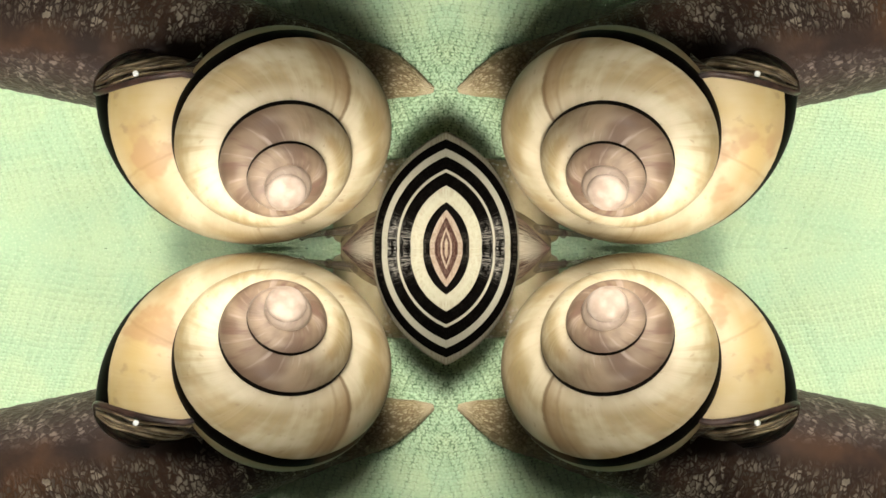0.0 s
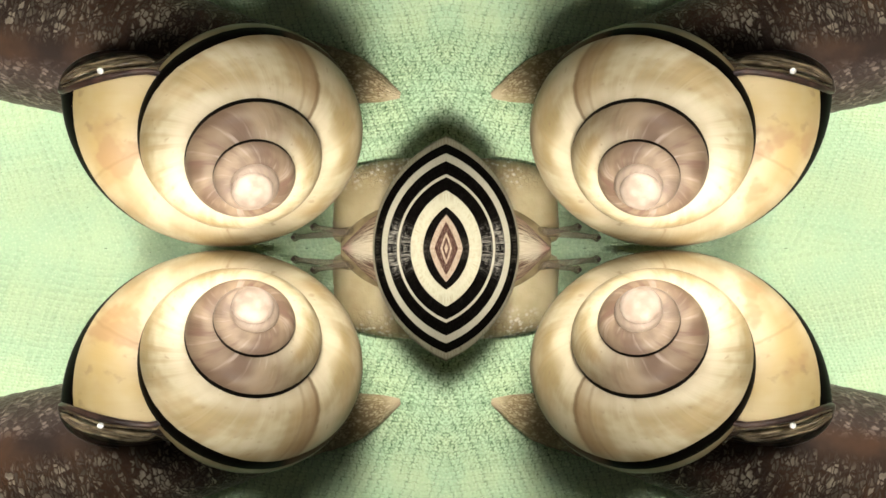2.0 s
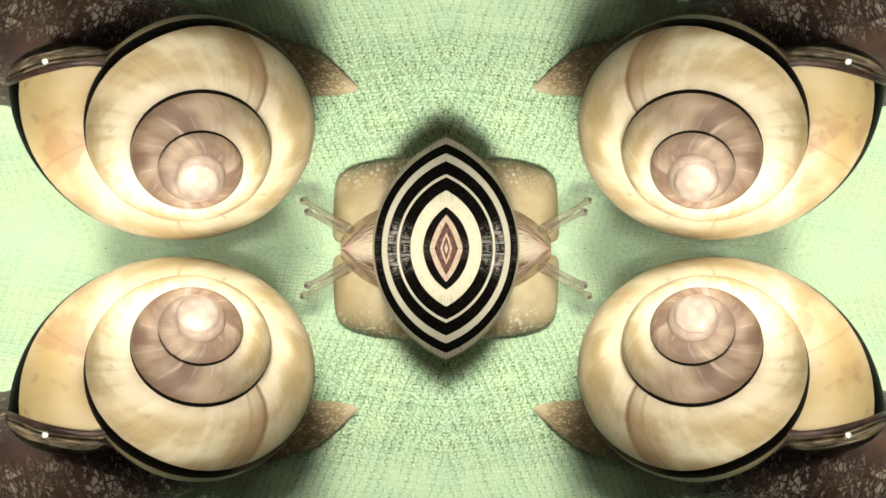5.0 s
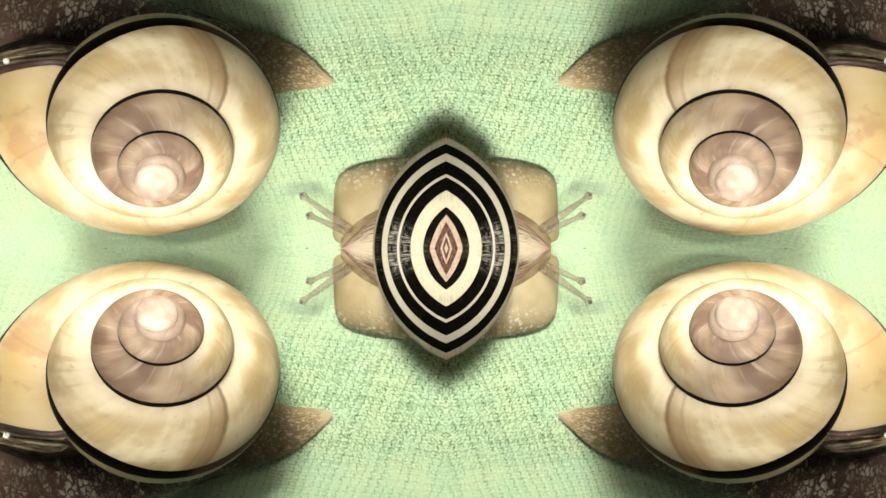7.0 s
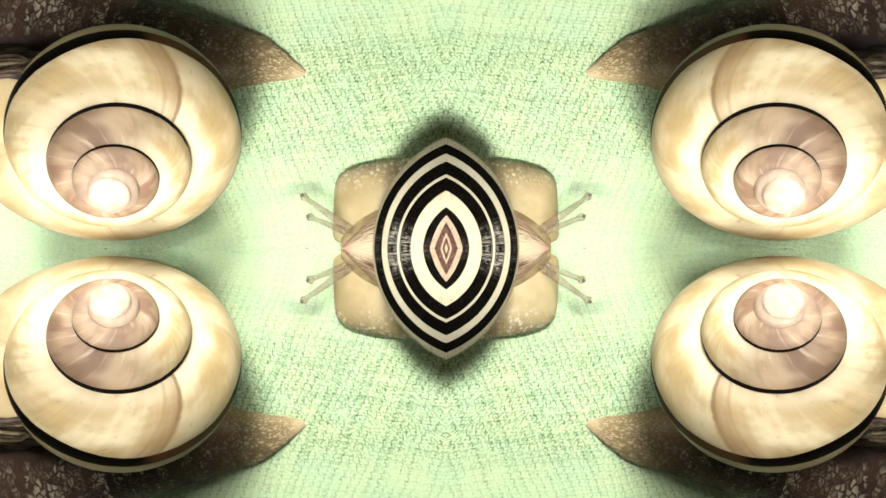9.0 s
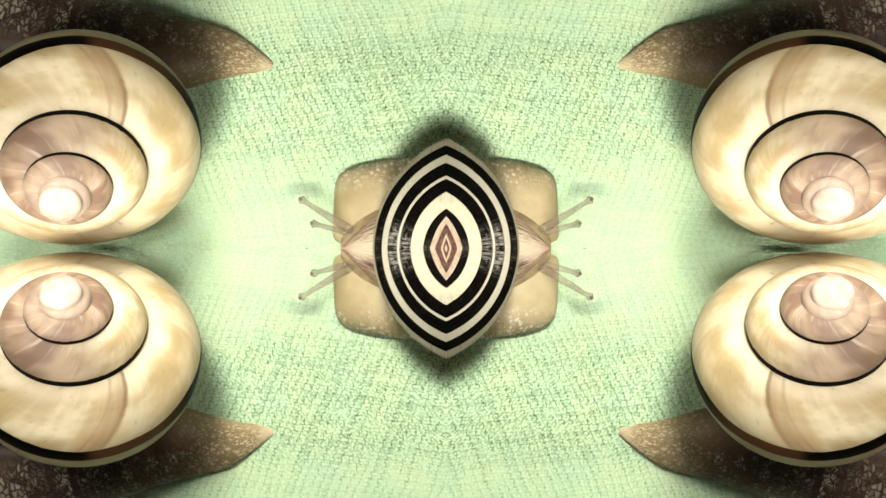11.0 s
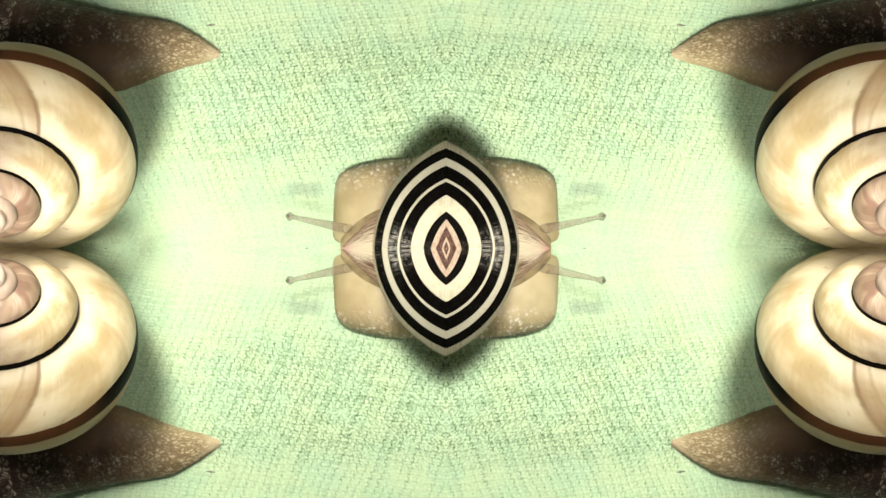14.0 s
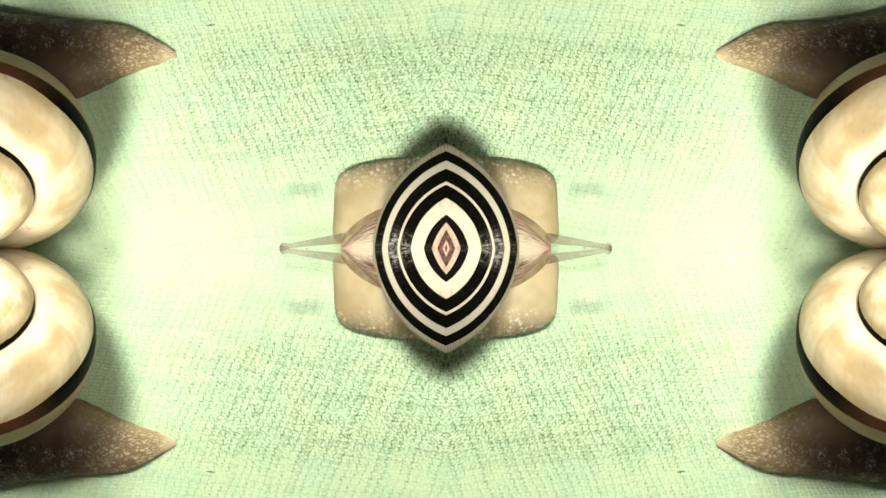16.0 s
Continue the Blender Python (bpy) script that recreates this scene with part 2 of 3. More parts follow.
    relief = m.mix(tail, m.mix(outer, m.math("MULTIPLY", long_dome, inner), cob_dome), m.mix(m.step(v, 0.28, 0.45), rib_dome, m.math("MULTIPLY", fine_dome, 0.7)))
    m.bump(m.math("ADD", relief, m.math("MULTIPLY", m.noise(o, 3000, 2), 0.15)), 0.7, 0.00022)
    m.put(m.b.inputs["Coat Weight"], 0.1)
    m.put(m.b.inputs["Coat Roughness"], 0.25)
    return m.done(c)


def stripe_material(name, base, streak, amount, rough=0.45, rest=1.0, line=0.5):
    """One stripe of the banded shell; UV u: round the shell, v: outwards."""
    m = Nodes(name, rough, 0.02)
    u, v, _ = m.split(m.uv())
    hair = m.noise(m.joined(m.math("MULTIPLY", u, 190), m.math("MULTIPLY", v, 1.6)), 1.0, 2)
    where = m.step(m.noise(m.joined(m.math("MULTIPLY", u, 7), m.math("MULTIPLY", v, 9)), 1.0, 2), 0.34, 0.56)
    flank = m.step(m.math("ABSOLUTE", u), 0.34, 0.14, rest, 1.0)
    c = m.mix(m.math("MULTIPLY", m.math("MULTIPLY", m.step(hair, 0.50, 0.60), where), m.math("MULTIPLY", flank, amount)), base, streak)
    fine = m.noise(m.joined(m.math("MULTIPLY", u, 260), m.math("MULTIPLY", v, 3)), 1.0, 2)
    c = m.mix(m.math("MULTIPLY", m.step(fine, 0.56, 0.70), line), c, m.mix(0.5, c, streak))
    m.bump(hair, 0.3, 0.00008)
    return m.done(c)


def plain_material(name, a, b, scale, rough, spec=0.5, bump=0.2):
    m = Nodes(name, rough, spec)
    n = m.noise(m.obj(), scale, 4)
    m.bump(n, bump, 0.0001)
    return m.done(m.mix(m.step(n, 0.35, 0.65), a, b))


CLOTH = cloth_material()
GAP_SHADE = gap_shade_material()
SHELL = shell_material()
SKIN = skin_material()


def pale_skin_material():
    """Tan translucent skin with small white knobs towards the two long edges."""
    m = Nodes("tan_snail_skin", 0.38, 0.4)
    o = m.obj()
    x, y, z = m.split(o)
    tone = m.noise(o, 300, 3)
    c = m.mix(m.step(tone, 0.35, 0.65), rgb(0.38, 0.30, 0.155), rgb(0.49, 0.405, 0.235))
    dots = m.add("ShaderNodeTexVoronoi", 0, Vector=o, Scale=2500)
    edge = m.step(m.math("ABSOLUTE", y), 0.0042, 0.0066)
    knob = m.step(dots, 0.55, 0.2)
    some = m.step(m.noise(o, 420, 2), 0.40, 0.56)
    c = m.mix(m.math("MULTIPLY", m.math("MULTIPLY", knob, some), m.math("MULTIPLY", edge, 0.95)), c, rgb(0.88, 0.84, 0.72))
    furrow = m.add("ShaderNodeTexVoronoi", 0, (("feature", "DISTANCE_TO_EDGE"),), Vector=o, Scale=2300)
    c = m.mix(m.math("MULTIPLY", m.step(furrow, 0.10, 0.0), m.math("MULTIPLY", edge, 0.5)), c, rgb(0.28, 0.18, 0.09))
    pleat = m.noise(m.joined(m.math("MULTIPLY", x, 2600), m.math("MULTIPLY", y, 250)), 1.0, 2)
    c = m.mix(m.math("MULTIPLY", m.math("MULTIPLY", m.math("MULTIPLY", m.step(pleat, 0.46, 0.66), 0.5), m.step(m.math("ABSOLUTE", y), 0.0052, 0.0070)), m.step(m.math("ABSOLUTE", x), 0.0085, 0.0065)), c, rgb(0.20, 0.135, 0.07))
    m.bump(m.math("MULTIPLY", m.math("ADD", knob, m.step(furrow, 0.0, 0.15)), m.step(edge, 0.0, 1.0, 0.08, 1.0)), 0.35, 0.00015)
    m.put(m.b.inputs["Subsurface Weight"], 0.2)
    m.put(m.b.inputs["Subsurface Radius"], (0.0015, 0.0008, 0.0004))
    m.put(m.b.inputs["Subsurface Scale"], 1.0)
    return m.done(c)


PALE_SKIN = pale_skin_material()
LIP = plain_material("dark_shell_lip", rgb(0.020, 0.012, 0.010), rgb(0.07, 0.038, 0.028), 700, 0.35, 0.3)
MANTLE = plain_material("dark_mantle", rgb(0.03, 0.02, 0.014), rgb(0.12, 0.085, 0.05), 900, 0.35)
FOLD = plain_material("golden_mantle_fold", rgb(0.10, 0.068, 0.036), rgb(0.34, 0.26, 0.15), 800, 0.3)
# tip colour paled for the bright light on it
TIP = plain_material("pale_lit_shell_tip", rgb(0.28, 0.21, 0.16), rgb(0.40, 0.315, 0.25), 900, 0.5, 0.14)
# brown of the added roll: the shade round the collar
SHADE_ROLL = plain_material("brown_shade_roll", rgb(0.19, 0.14, 0.07), rgb(0.31, 0.24, 0.125), 700, 0.35)
# white base colour paints the glint on the wet bubble
MUCUS_GLINT = plain_material("white_mucus_glint", rgb(0.8, 0.8, 0.76), rgb(0.9, 0.9, 0.86), 900, 0.15)
STALK = plain_material("translucent_tentacle", rgb(0.22, 0.16, 0.10), rgb(0.34, 0.26, 0.17), 900, 0.4)
STALK.node_tree.nodes["Principled BSDF"].inputs["Alpha"].default_value = 0.36
EYE_SPOT = plain_material("dark_eye_spot", rgb(0.05, 0.04, 0.03), rgb(0.14, 0.11, 0.08), 900, 0.3)
BLACK = stripe_material("black_stripe", rgb(0.0016, 0.0011, 0.0009), rgb(0.30, 0.26, 0.20), 0.16, 0.5, 0.06, 0.03)
WORN = stripe_material("worn_black_stripe", rgb(0.0016, 0.0011, 0.0009), rgb(0.50, 0.46, 0.39), 0.75, 0.5, 0.015, 0.0)
WHITE = stripe_material("ivory_stripe", rgb(0.50, 0.465, 0.355), rgb(0.32, 0.26, 0.16), 0.45)
CREAM = stripe_material("cream_stripe", rgb(0.465, 0.435, 0.315), rgb(0.19, 0.12, 0.055), 0.6, 0.45, 0.8, 0.8)
TAN = stripe_material("pink_tan_stripe", rgb(0.27, 0.195, 0.135), rgb(0.62, 0.53, 0.42), 0.6)
RIM = stripe_material("tan_shell_rim", rgb(0.43, 0.385, 0.28), rgb(0.25, 0.20, 0.13), 0.6)
BROWN = stripe_material("red_brown_stripe", rgb(0.040, 0.016, 0.011), rgb(0.30, 0.20, 0.15), 0.6)


def collar_material():
    m = Nodes("pink_flesh", 0.35, 0.5)
    u, v, _ = m.split(m.uv())
    lines = m.noise(m.joined(m.math("MULTIPLY", u, 2.5), m.math("MULTIPLY", v, 95)), 1.0, 3)
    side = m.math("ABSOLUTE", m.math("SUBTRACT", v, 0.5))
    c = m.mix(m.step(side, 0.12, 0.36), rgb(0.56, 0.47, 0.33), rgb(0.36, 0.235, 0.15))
    c = m.mix(m.step(u, 0.30, 0.0), c, rgb(0.46, 0.26, 0.19))
    c = m.mix(m.math("MULTIPLY", m.step(lines, 0.46, 0.55), m.step(side, 0.03, 0.18, 0.15, 1.0)), c, rgb(0.09, 0.042, 0.022))
    m.bump(lines, 0.5, 0.00015)
    return m.done(c)


COLLAR = collar_material()


# ---- mesh helpers ----
def grid_mesh(name, pts, uvs, mats, mat_of=None, close_v=False, flip=False):
    """A mesh from rows of points; uvs has the same shape. mat_of(i): the material slot of row i."""
    ni, nj = len(pts), len(pts[0])
    verts = [tuple(p) for row in pts for p in row]
    faces, fuv, slots = [], [], []
    for i in range(ni - 1):
        for j in range(nj if close_v else nj - 1):
            k = (j + 1) % nj
            f = [i * nj + j, (i + 1) * nj + j, (i + 1) * nj + k, i * nj + k]
            t = [uvs[i][j], uvs[i + 1][j], uvs[i + 1][j + 1], uvs[i][j + 1]]
            if flip:
                f.reverse(), t.reverse()
            faces.append(f)
            fuv.extend(t)
            slots.append(mat_of(i) if mat_of else 0)
    me = bpy.data.meshes.new(name)
    me.from_pydata(verts, [], faces)
    layer = me.uv_layers.new(name="UVMap")
    layer.data.foreach_set("uv", [c for t in fuv for c in t])
    me.polygons.foreach_set("material_index", slots)
    me.polygons.foreach_set("use_smooth", [True] * len(faces))
    for mat in mats:
        me.materials.append(mat)
    return me


def part(name, me, parent, label=""):
    ob = new(name, me)
    ob.parent = parent
    return tagged(ob, label)


def mirror(rows, sx, sy):
    s = Matrix.Diagonal((sx, sy, 1, 1))
    return [(t, s @ m @ s) for t, m in rows]


def tube(path, radii, n=14):
    """Rings round a path of points, with rounded-off ends, as rows for grid_mesh."""
    rows, uvs = [], []
    for i, p in enumerate(path):
        a, b = path[max(i - 1, 0)], path[min(i + 1, len(path) - 1)]
        d = (Vector(b) - Vector(a)).normalized()
        e = d.cross(Vector((0, 0, 1)))
        e = e.normalized() if e.length > 1e-6 else Vector((1, 0, 0))
        g = e.cross(d)
        rows.append([Vector(p) + radii[i] * (math.cos(w) * e + math.sin(w) * g) for w in (2 * math.pi * j / n for j in range(n))])
        uvs.append([(i / len(path), j / n) for j in range(n + 1)])
    return rows, uvs


# ---- the cloth ----
def green_cloth():
    xs = np.concatenate([np.linspace(-0.6, -0.05, 12)[:-1], np.linspace(-0.05, 0.05, 340), np.linspace(0.05, 0.6, 12)[1:]])
    ys = np.concatenate([np.linspace(-0.5, -0.03, 12)[:-1], np.linspace(-0.03, 0.03, 204), np.linspace(0.03, 0.5, 12)[1:]])
    gx, gy = np.meshgrid(np.abs(xs) * 1000, np.abs(ys) * 1000, indexing="ij")
    near = np.clip((50 - gx) / 8, 0, 1) * np.clip((30 - gy) / 6, 0, 1)
    z = near * (0.05 * np.sin(gx * 0.9 + 1.2 * np.sin(gy * 0.4)) * np.sin(gy * 1.1 + 0.8 * np.sin(gx * 0.33))
                + 0.018 * np.sin(gx * 9.1 + np.sin(gy * 1.3)) * np.sin(gy * 11.3 + np.sin(gx * 1.1))) - 0.07
    pts = [[(xs[i], ys[j], z[i, j] * MM) for j in range(len(ys))] for i in range(len(xs))]
    uvs = [[(xs[i], ys[j]) for j in range(len(ys))] for i in range(len(xs))]
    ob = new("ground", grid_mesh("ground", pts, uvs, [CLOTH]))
    ob.location.z = -0.30 * MM
    tagged(ob, "pale green woven canvas cloth lying flat under the snails", "cloth", kind="structure")
    # dark sheet added under the weave as the shade in its gaps
    part("gap_shade_sheet", grid_mesh("gap_shade_sheet", [[(i * 0.0405, j * 0.0245, 0.13 * MM) for j in (-1, 1)] for i in (-1, 1)], [[(0, 0)] * 3] * 2, [GAP_SHADE], flip=False), ob)
    for name in ("weft", "warp"):
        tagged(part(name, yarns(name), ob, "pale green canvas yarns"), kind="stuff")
    return ob


# Weave of the canvas in one quarter (millimetres from the middle; the other three mirror it).
PITCH_A, PITCH_B, LEAN_A, LEAN_B = 0.35, 0.28, 0.40, -0.10
ROUGH = np.random.default_rng(7)


def yarn_places(first, last, pitch):
    """Uneven places of the yarns."""
    k = np.arange(int(round((last - first) / pitch)))
    return first + pitch * (k + 0.05 * (-1.0) ** k + ROUGH.normal(0, 0.045, len(k)))


A_AT = yarn_places(-14.0, 44.0, PITCH_A)
B_AT = yarn_places(-4.0, 30.0, PITCH_B)


def sway(x, y):
    """Slow bends of the yarns, the same for both sets."""
    return (0.40 * np.sin(0.21 * x + 0.9 * np.sin(0.23 * y)) + 0.07 * np.sin(1.13 * y + 0.5 * x) + 0.05 * np.sin(2.6 * x - 2.1 * y),
            0.34 * np.sin(0.17 * y + 1.1 * np.sin(0.13 * x) + 1.0) + 0.06 * np.sin(0.97 * x - 0.6 * y) + 0.05 * np.sin(2.9 * y + 2.3 * x))


def openness(x, y):
    """How far the yarns part: most on the worn belt across the middle of each half, least along the middle line."""
    def ramp(v, lo, hi):
        h = np.clip((v - lo) / (hi - lo), 0, 1)
        return h * h * (3 - 2 * h)
    belt = ramp(y, 6.0, 11.0) * ramp(y, 19.0, 14.5) * ramp(x, 27.0, 12.0)
    return 0.80 * belt + 0.25 + 0.35 * ramp(y, 2.0, 6.5) * ramp(x, 34.0, 16.0) + 0.25 * np.sin(1.3 * x + 2.0 * np.sin(0.9 * y)) * np.sin(1.1 * y + 1.3 * np.sin(0.7 * x))


def yarns(name):
    """All yarns of one direction as one mesh: domed ribbons that pass over and under the other set."""
    weft = name == "weft"
    places, cross, pitch = (B_AT, A_AT, PITCH_B) if weft else (A_AT, B_AT, PITCH_A)
    step = (PITCH_A if weft else PITCH_B) / 2.5
    run = np.arange(0, (40.5 if weft else 24.5) + step, step)
    verts, quads, facing, base = [], [], [], 0
    for i, c in enumerate(places):
        if weft:
            x = run.copy()
            y = c + LEAN_B * x
        else:
            y = run.copy()
            x = c + LEAN_A * y
        dx, dy = sway(x, y)
        jig = 0.032 * np.sin(run * 7.0 + i * 2.4) + 0.026 * np.sin(run * 17.0 + i * 1.3)
        other = (x - LEAN_A * y) if weft else (y - LEAN_B * x)
        turn = np.interp(other, cross, np.arange(len(cross)))
        over = np.cos(math.pi * (turn + i)) * (1 if weft else -1)
        gap = np.clip(openness(x, y), 0.0, 1.2)
        half = pitch * (0.62 - 0.05 * gap) * ROUGH.uniform(0.9, 1.08) * (1 + 0.08 * np.sin(run * 5.1 + i * 1.7) + 0.06 * np.sin(run * 13 + i * 0.6))
        x, y = x + dx, y + dy
        x, y = (x, y + jig) if weft else (x + jig, y)
        tx, ty = np.gradient(x), np.gradient(y)
        ln = np.hypot(tx, ty)
        nx, ny = -ty / ln, tx / ln
        ok = (x > -0.3) & (x < 40.3) & (y > -0.3) & (y < 24.3)
        if ok.sum() < 4:
            continue
        lo, hi = np.flatnonzero(ok)[[0, -1]]
        keep = slice(lo, hi + 1)
        rows = []
        for off, lift in ((-1, -0.04), (-0.6, 0.015), (0.6, 0.015), (1, -0.04)):
            rows.append(np.stack([(x + nx * off * half)[keep], (y + ny * off * half)[keep], (0.036 * over + lift)[keep]], 1))
        n = hi + 1 - lo
        verts.append(np.stack(rows, 1).reshape(-1, 3))
        k = base + np.arange(n - 1)[:, None] * 4 + np.arange(3)[None, :]
        quads.append(np.stack([k, k + 4, k + 5, k + 1], -1).reshape(-1, 4))
        facing.append(np.full((n - 1) * 3, -1.0 if i % 2 else 1.0))
        base += n * 4
    verts, quads = np.concatenate(verts) * MM, np.concatenate(quads)
    all_v, all_q = [], []
    for sx in (1, -1):
        for sy in (1, -1):
            all_q.append((quads if (sx * sy > 0) == weft else quads[:, ::-1]) + len(all_v) * len(verts))
            all_v.append(verts * (sx, sy, 1) + (0, 0, 0.30 * MM))
    all_v, all_q = np.concatenate(all_v), np.concatenate(all_q)
    me = bpy.data.meshes.new(name)
    me.vertices.add(len(all_v)), me.loops.add(all_q.size), me.polygons.add(len(all_q))
    me.vertices.foreach_set("co", all_v.ravel())
    me.loops.foreach_set("vertex_index", all_q.ravel())
    me.polygons.foreach_set("loop_start", np.arange(0, all_q.size, 4))
    me.polygons.foreach_set("use_smooth", np.ones(len(all_q), dtype=bool))
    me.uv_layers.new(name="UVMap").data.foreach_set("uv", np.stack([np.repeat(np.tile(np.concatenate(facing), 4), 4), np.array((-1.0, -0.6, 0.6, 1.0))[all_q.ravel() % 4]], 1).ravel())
    me.update(calc_edges=True)
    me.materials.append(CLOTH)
    return me


green_cloth()

# ---- the large snails: coil of the shell (millimetres) ----
GROW, DROP, WIDE = 1.70, 1.0021, 10.2372
MOUTH = -68.0


def coil(theta, v):
    """A point of the shell; theta: degrees inward from a mark near the mouth, v: degrees round the whorl."""
    s = WIDE * GROW ** (-theta / 360)
    a, w = radians(theta + 180), radians(v)
    r = 0.5 + 0.5 * math.cos(w)
    z = -DROP + (0.4126 if 90 < v <= 180 else (0.4126 if v > 0 else 0.6916) * math.sin(w))
    dip = max(0.0, min(1.0, (v - 44) / 38))
    z -= 0.028 * dip * dip * (3 - 2 * dip)
    return Vector((s * r * math.cos(a), s * r * math.sin(a), s * z)) * MM


def mouth(v):
    """Where the whorl ends: the lip slants forward on its upper side."""
    k = max(0.0, min(v, 78, 180 - v) / 90)
    return MOUTH - 43 * k ** 1.6


def shell_mesh(sx, sy):
    pts, uvs = [], []
    nv, last = 48, 1700
    steps = [(k / 440) for k in range(441)]
    for g in steps:
        row, uv = [], []
        for j in range(nv + 1):
            v = -180 + 360 * j / nv
            start = mouth(v)
            th = start + (last - start) * g ** 1.1
            p = coil(th, v)
            p.xy *= max(0.0, 1 - (max(0.0, th - 1290) / (last - 1290)) ** 2) ** 0.5
            p.z = min(p.z, -0.3 * MM)
            row.append((p.x * sx, p.y * sy, p.z))
            uv.append((th / 360, v / 360))
        pts.append(row), uvs.append(uv)
    mid = np.mean(pts[-1], axis=0)
    pts.append([tuple(mid)] * (nv + 1)), uvs.append(uvs[-1])
    return grid_mesh("shell", pts, uvs, [SHELL], flip=sx * sy > 0)


def lip_mesh(sx, sy):
    path = []
    for j in range(41):
        v = -70 + 250 * j / 40
        p = coil(mouth(v) - 1, v)
        path.append(Vector((p.x * sx, p.y * sy, p.z)))
    radii = [0.2 * MM * math.sin(math.pi * (0.06 + 0.88 * j / 40)) ** 0.5 for j in range(41)]
    rows, uvs = tube(path, radii, 12)
    return grid_mesh("lip", rows, uvs, [LIP], close_v=True, flip=False)


def mantle_mesh(sx, sy):
    """The soft rim of the body that fills the mouth, in two folds."""
    pts, uvs = [], []
    prof = [(1.0, -0.4)]
    for k in range(1, 49):
        h = k / 48
        prof.append((1 - 0.97 * h, 2.6 * math.sin(math.pi * 0.5 * h) + 1.3 * math.cos(2 * math.pi * k / 8) * (1 - 0.5 * h)))
    for i, (f, ahead) in enumerate(prof):
        row, uv = [], []
        for j in range(41):
            v = -180 + 360 * j / 40
            p0 = coil(mouth(v) - ahead, v)
            mid = (coil(mouth(v) - ahead, 0) + coil(mouth(v) - ahead, -180)) / 2
            p = mid + (p0 - mid) * f
            row.append((p.x * sx, p.y * sy, p.z))
            uv.append((i / 48, j / 40))
        pts.append(row), uvs.append(uv)
    return grid_mesh("mantle", pts, uvs, [LIP, MANTLE], mat_of=lambda i: 0 if i < 2 or i % 8 in (3, 4, 5) else 1, flip=sx * sy < 0)


def fold_mesh(sx, sy, share, thick):
    """One fleshy fold across the mouth, between its upper and its lower lip."""
    path = []
    for j in range(33):
        v = 8 + 150 * j / 32
        top = coil(mouth(v) - 1.8 - 1.7 * math.sin(math.pi * share), v)
        low = coil(mouth(-v) - 1.8 - 1.7 * math.sin(math.pi * share), -v)
        p = top + (low - top) * (share + 0.03 * math.sin(j * 0.8 + 9 * share))
        path.append(Vector((p.x * sx, p.y * sy, p.z)))
    radii = [thick * MM * math.sin(math.pi * (0.08 + 0.84 * j / 32)) ** 0.6 for j in range(33)]
    rows, uvs = tube(path, radii, 10)
    return grid_mesh("mantle_fold", rows, uvs, [FOLD], close_v=True)


def foot_mesh(sx, sy):
    """Long foot; its tail's tip at the origin, the body along -x, flat below and domed above."""
    length, n, nv = 1150, 150, 40
    pts, uvs = [], []
    for i in range(n + 1):
        g = (i / n) ** 1.3
        d = length * g
        half = 108 * (1 - math.exp(-((d + 7) / 185) ** 0.95))
        broad = min(1.0, max(0.0, (d - 220) / 260))
        broad *= broad * (3 - 2 * broad)
        half += 27 * broad
        if g > 0.85:
            half *= max(0.02, 1 - ((g - 0.85) / 0.15) ** 2) ** 0.5
        mid = -22 * (1 - math.exp(-d / 260)) + 12 * (math.exp(-((d - 85) / 60) ** 2) - math.exp(-((85) / 60) ** 2) * max(0.0, 1 - d / 40)) - 16 * broad
        high = half * 1.25 * (0.45 + 0.55 * min(1, d / 300))
        row, uv = [], []
        for j in range(nv + 1):
            w = math.pi * (-0.12 + 1.24 * j / nv)
            y = mid + half * math.cos(w) * (1 if 0 <= w <= math.pi else 0.97)
            z = max(0.0, math.sin(w)) ** 0.8 * high + (0 if 0 <= w <= math.pi else -1.5)
            y += 0.7 * math.sin(d * 0.19 + 2 * math.sin(d * 0.05)) * abs(math.cos(w)) ** 3 * math.copysign(1, math.cos(w)) * min(1, d / 60)
            row.append((-d * U * sx, y * U * sy, (z + 1.5) * U))
            uv.append((g, j / nv))
        pts.append(row), uvs.append(uv)
    return grid_mesh("foot", pts, uvs, [SKIN], flip=sx * sy > 0)


def ball(name, r, mat, squash=1.0):
    bm = bmesh.new()
    bmesh.ops.create_uvsphere(bm, u_segments=18, v_segments=12, radius=r)
    for f in bm.faces:
        f.smooth = True
    for w in bm.verts:
        w.co.z *= squash
    me = bpy.data.meshes.new(name)
    bm.to_mesh(me)
    bm.free()
    me.materials.append(mat)
    return me


# Way of one snail (the other three mirror it): seconds, place of the shell's tip over the cloth in millimetres.
WAY = [(0, -9.83, 2.97), (0.5, -10.38, 3.14), (1, -10.83, 3.39), (1.5, -11.23, 3.04), (2, -11.74, 3.00), (2.5, -12.21, 3.00),
       (3, -12.75, 3.07), (3.5, -13.32, 3.41), (4, -13.95, 3.51), (6.5, -16.91, 3.49), (7, -17.74, 3.53), (7.5, -18.49, 3.21),
       (8, -19.32, 3.00), (8.5, -20.01, 2.75), (9, -20.87, 2.71), (11.5, -24.81, 2.02), (12, -25.57, 1.84), (12.5, -26.40, 1.70),
       (13, -27.41, 1.75), (13.5, -28.39, 1.47), (14, -29.26, 1.19), (14.5, -30.25, 1.02), (15, -30.96, 0.92), (15.5, -31.71, 0.84),
       (16, -32.53, 0.77)]
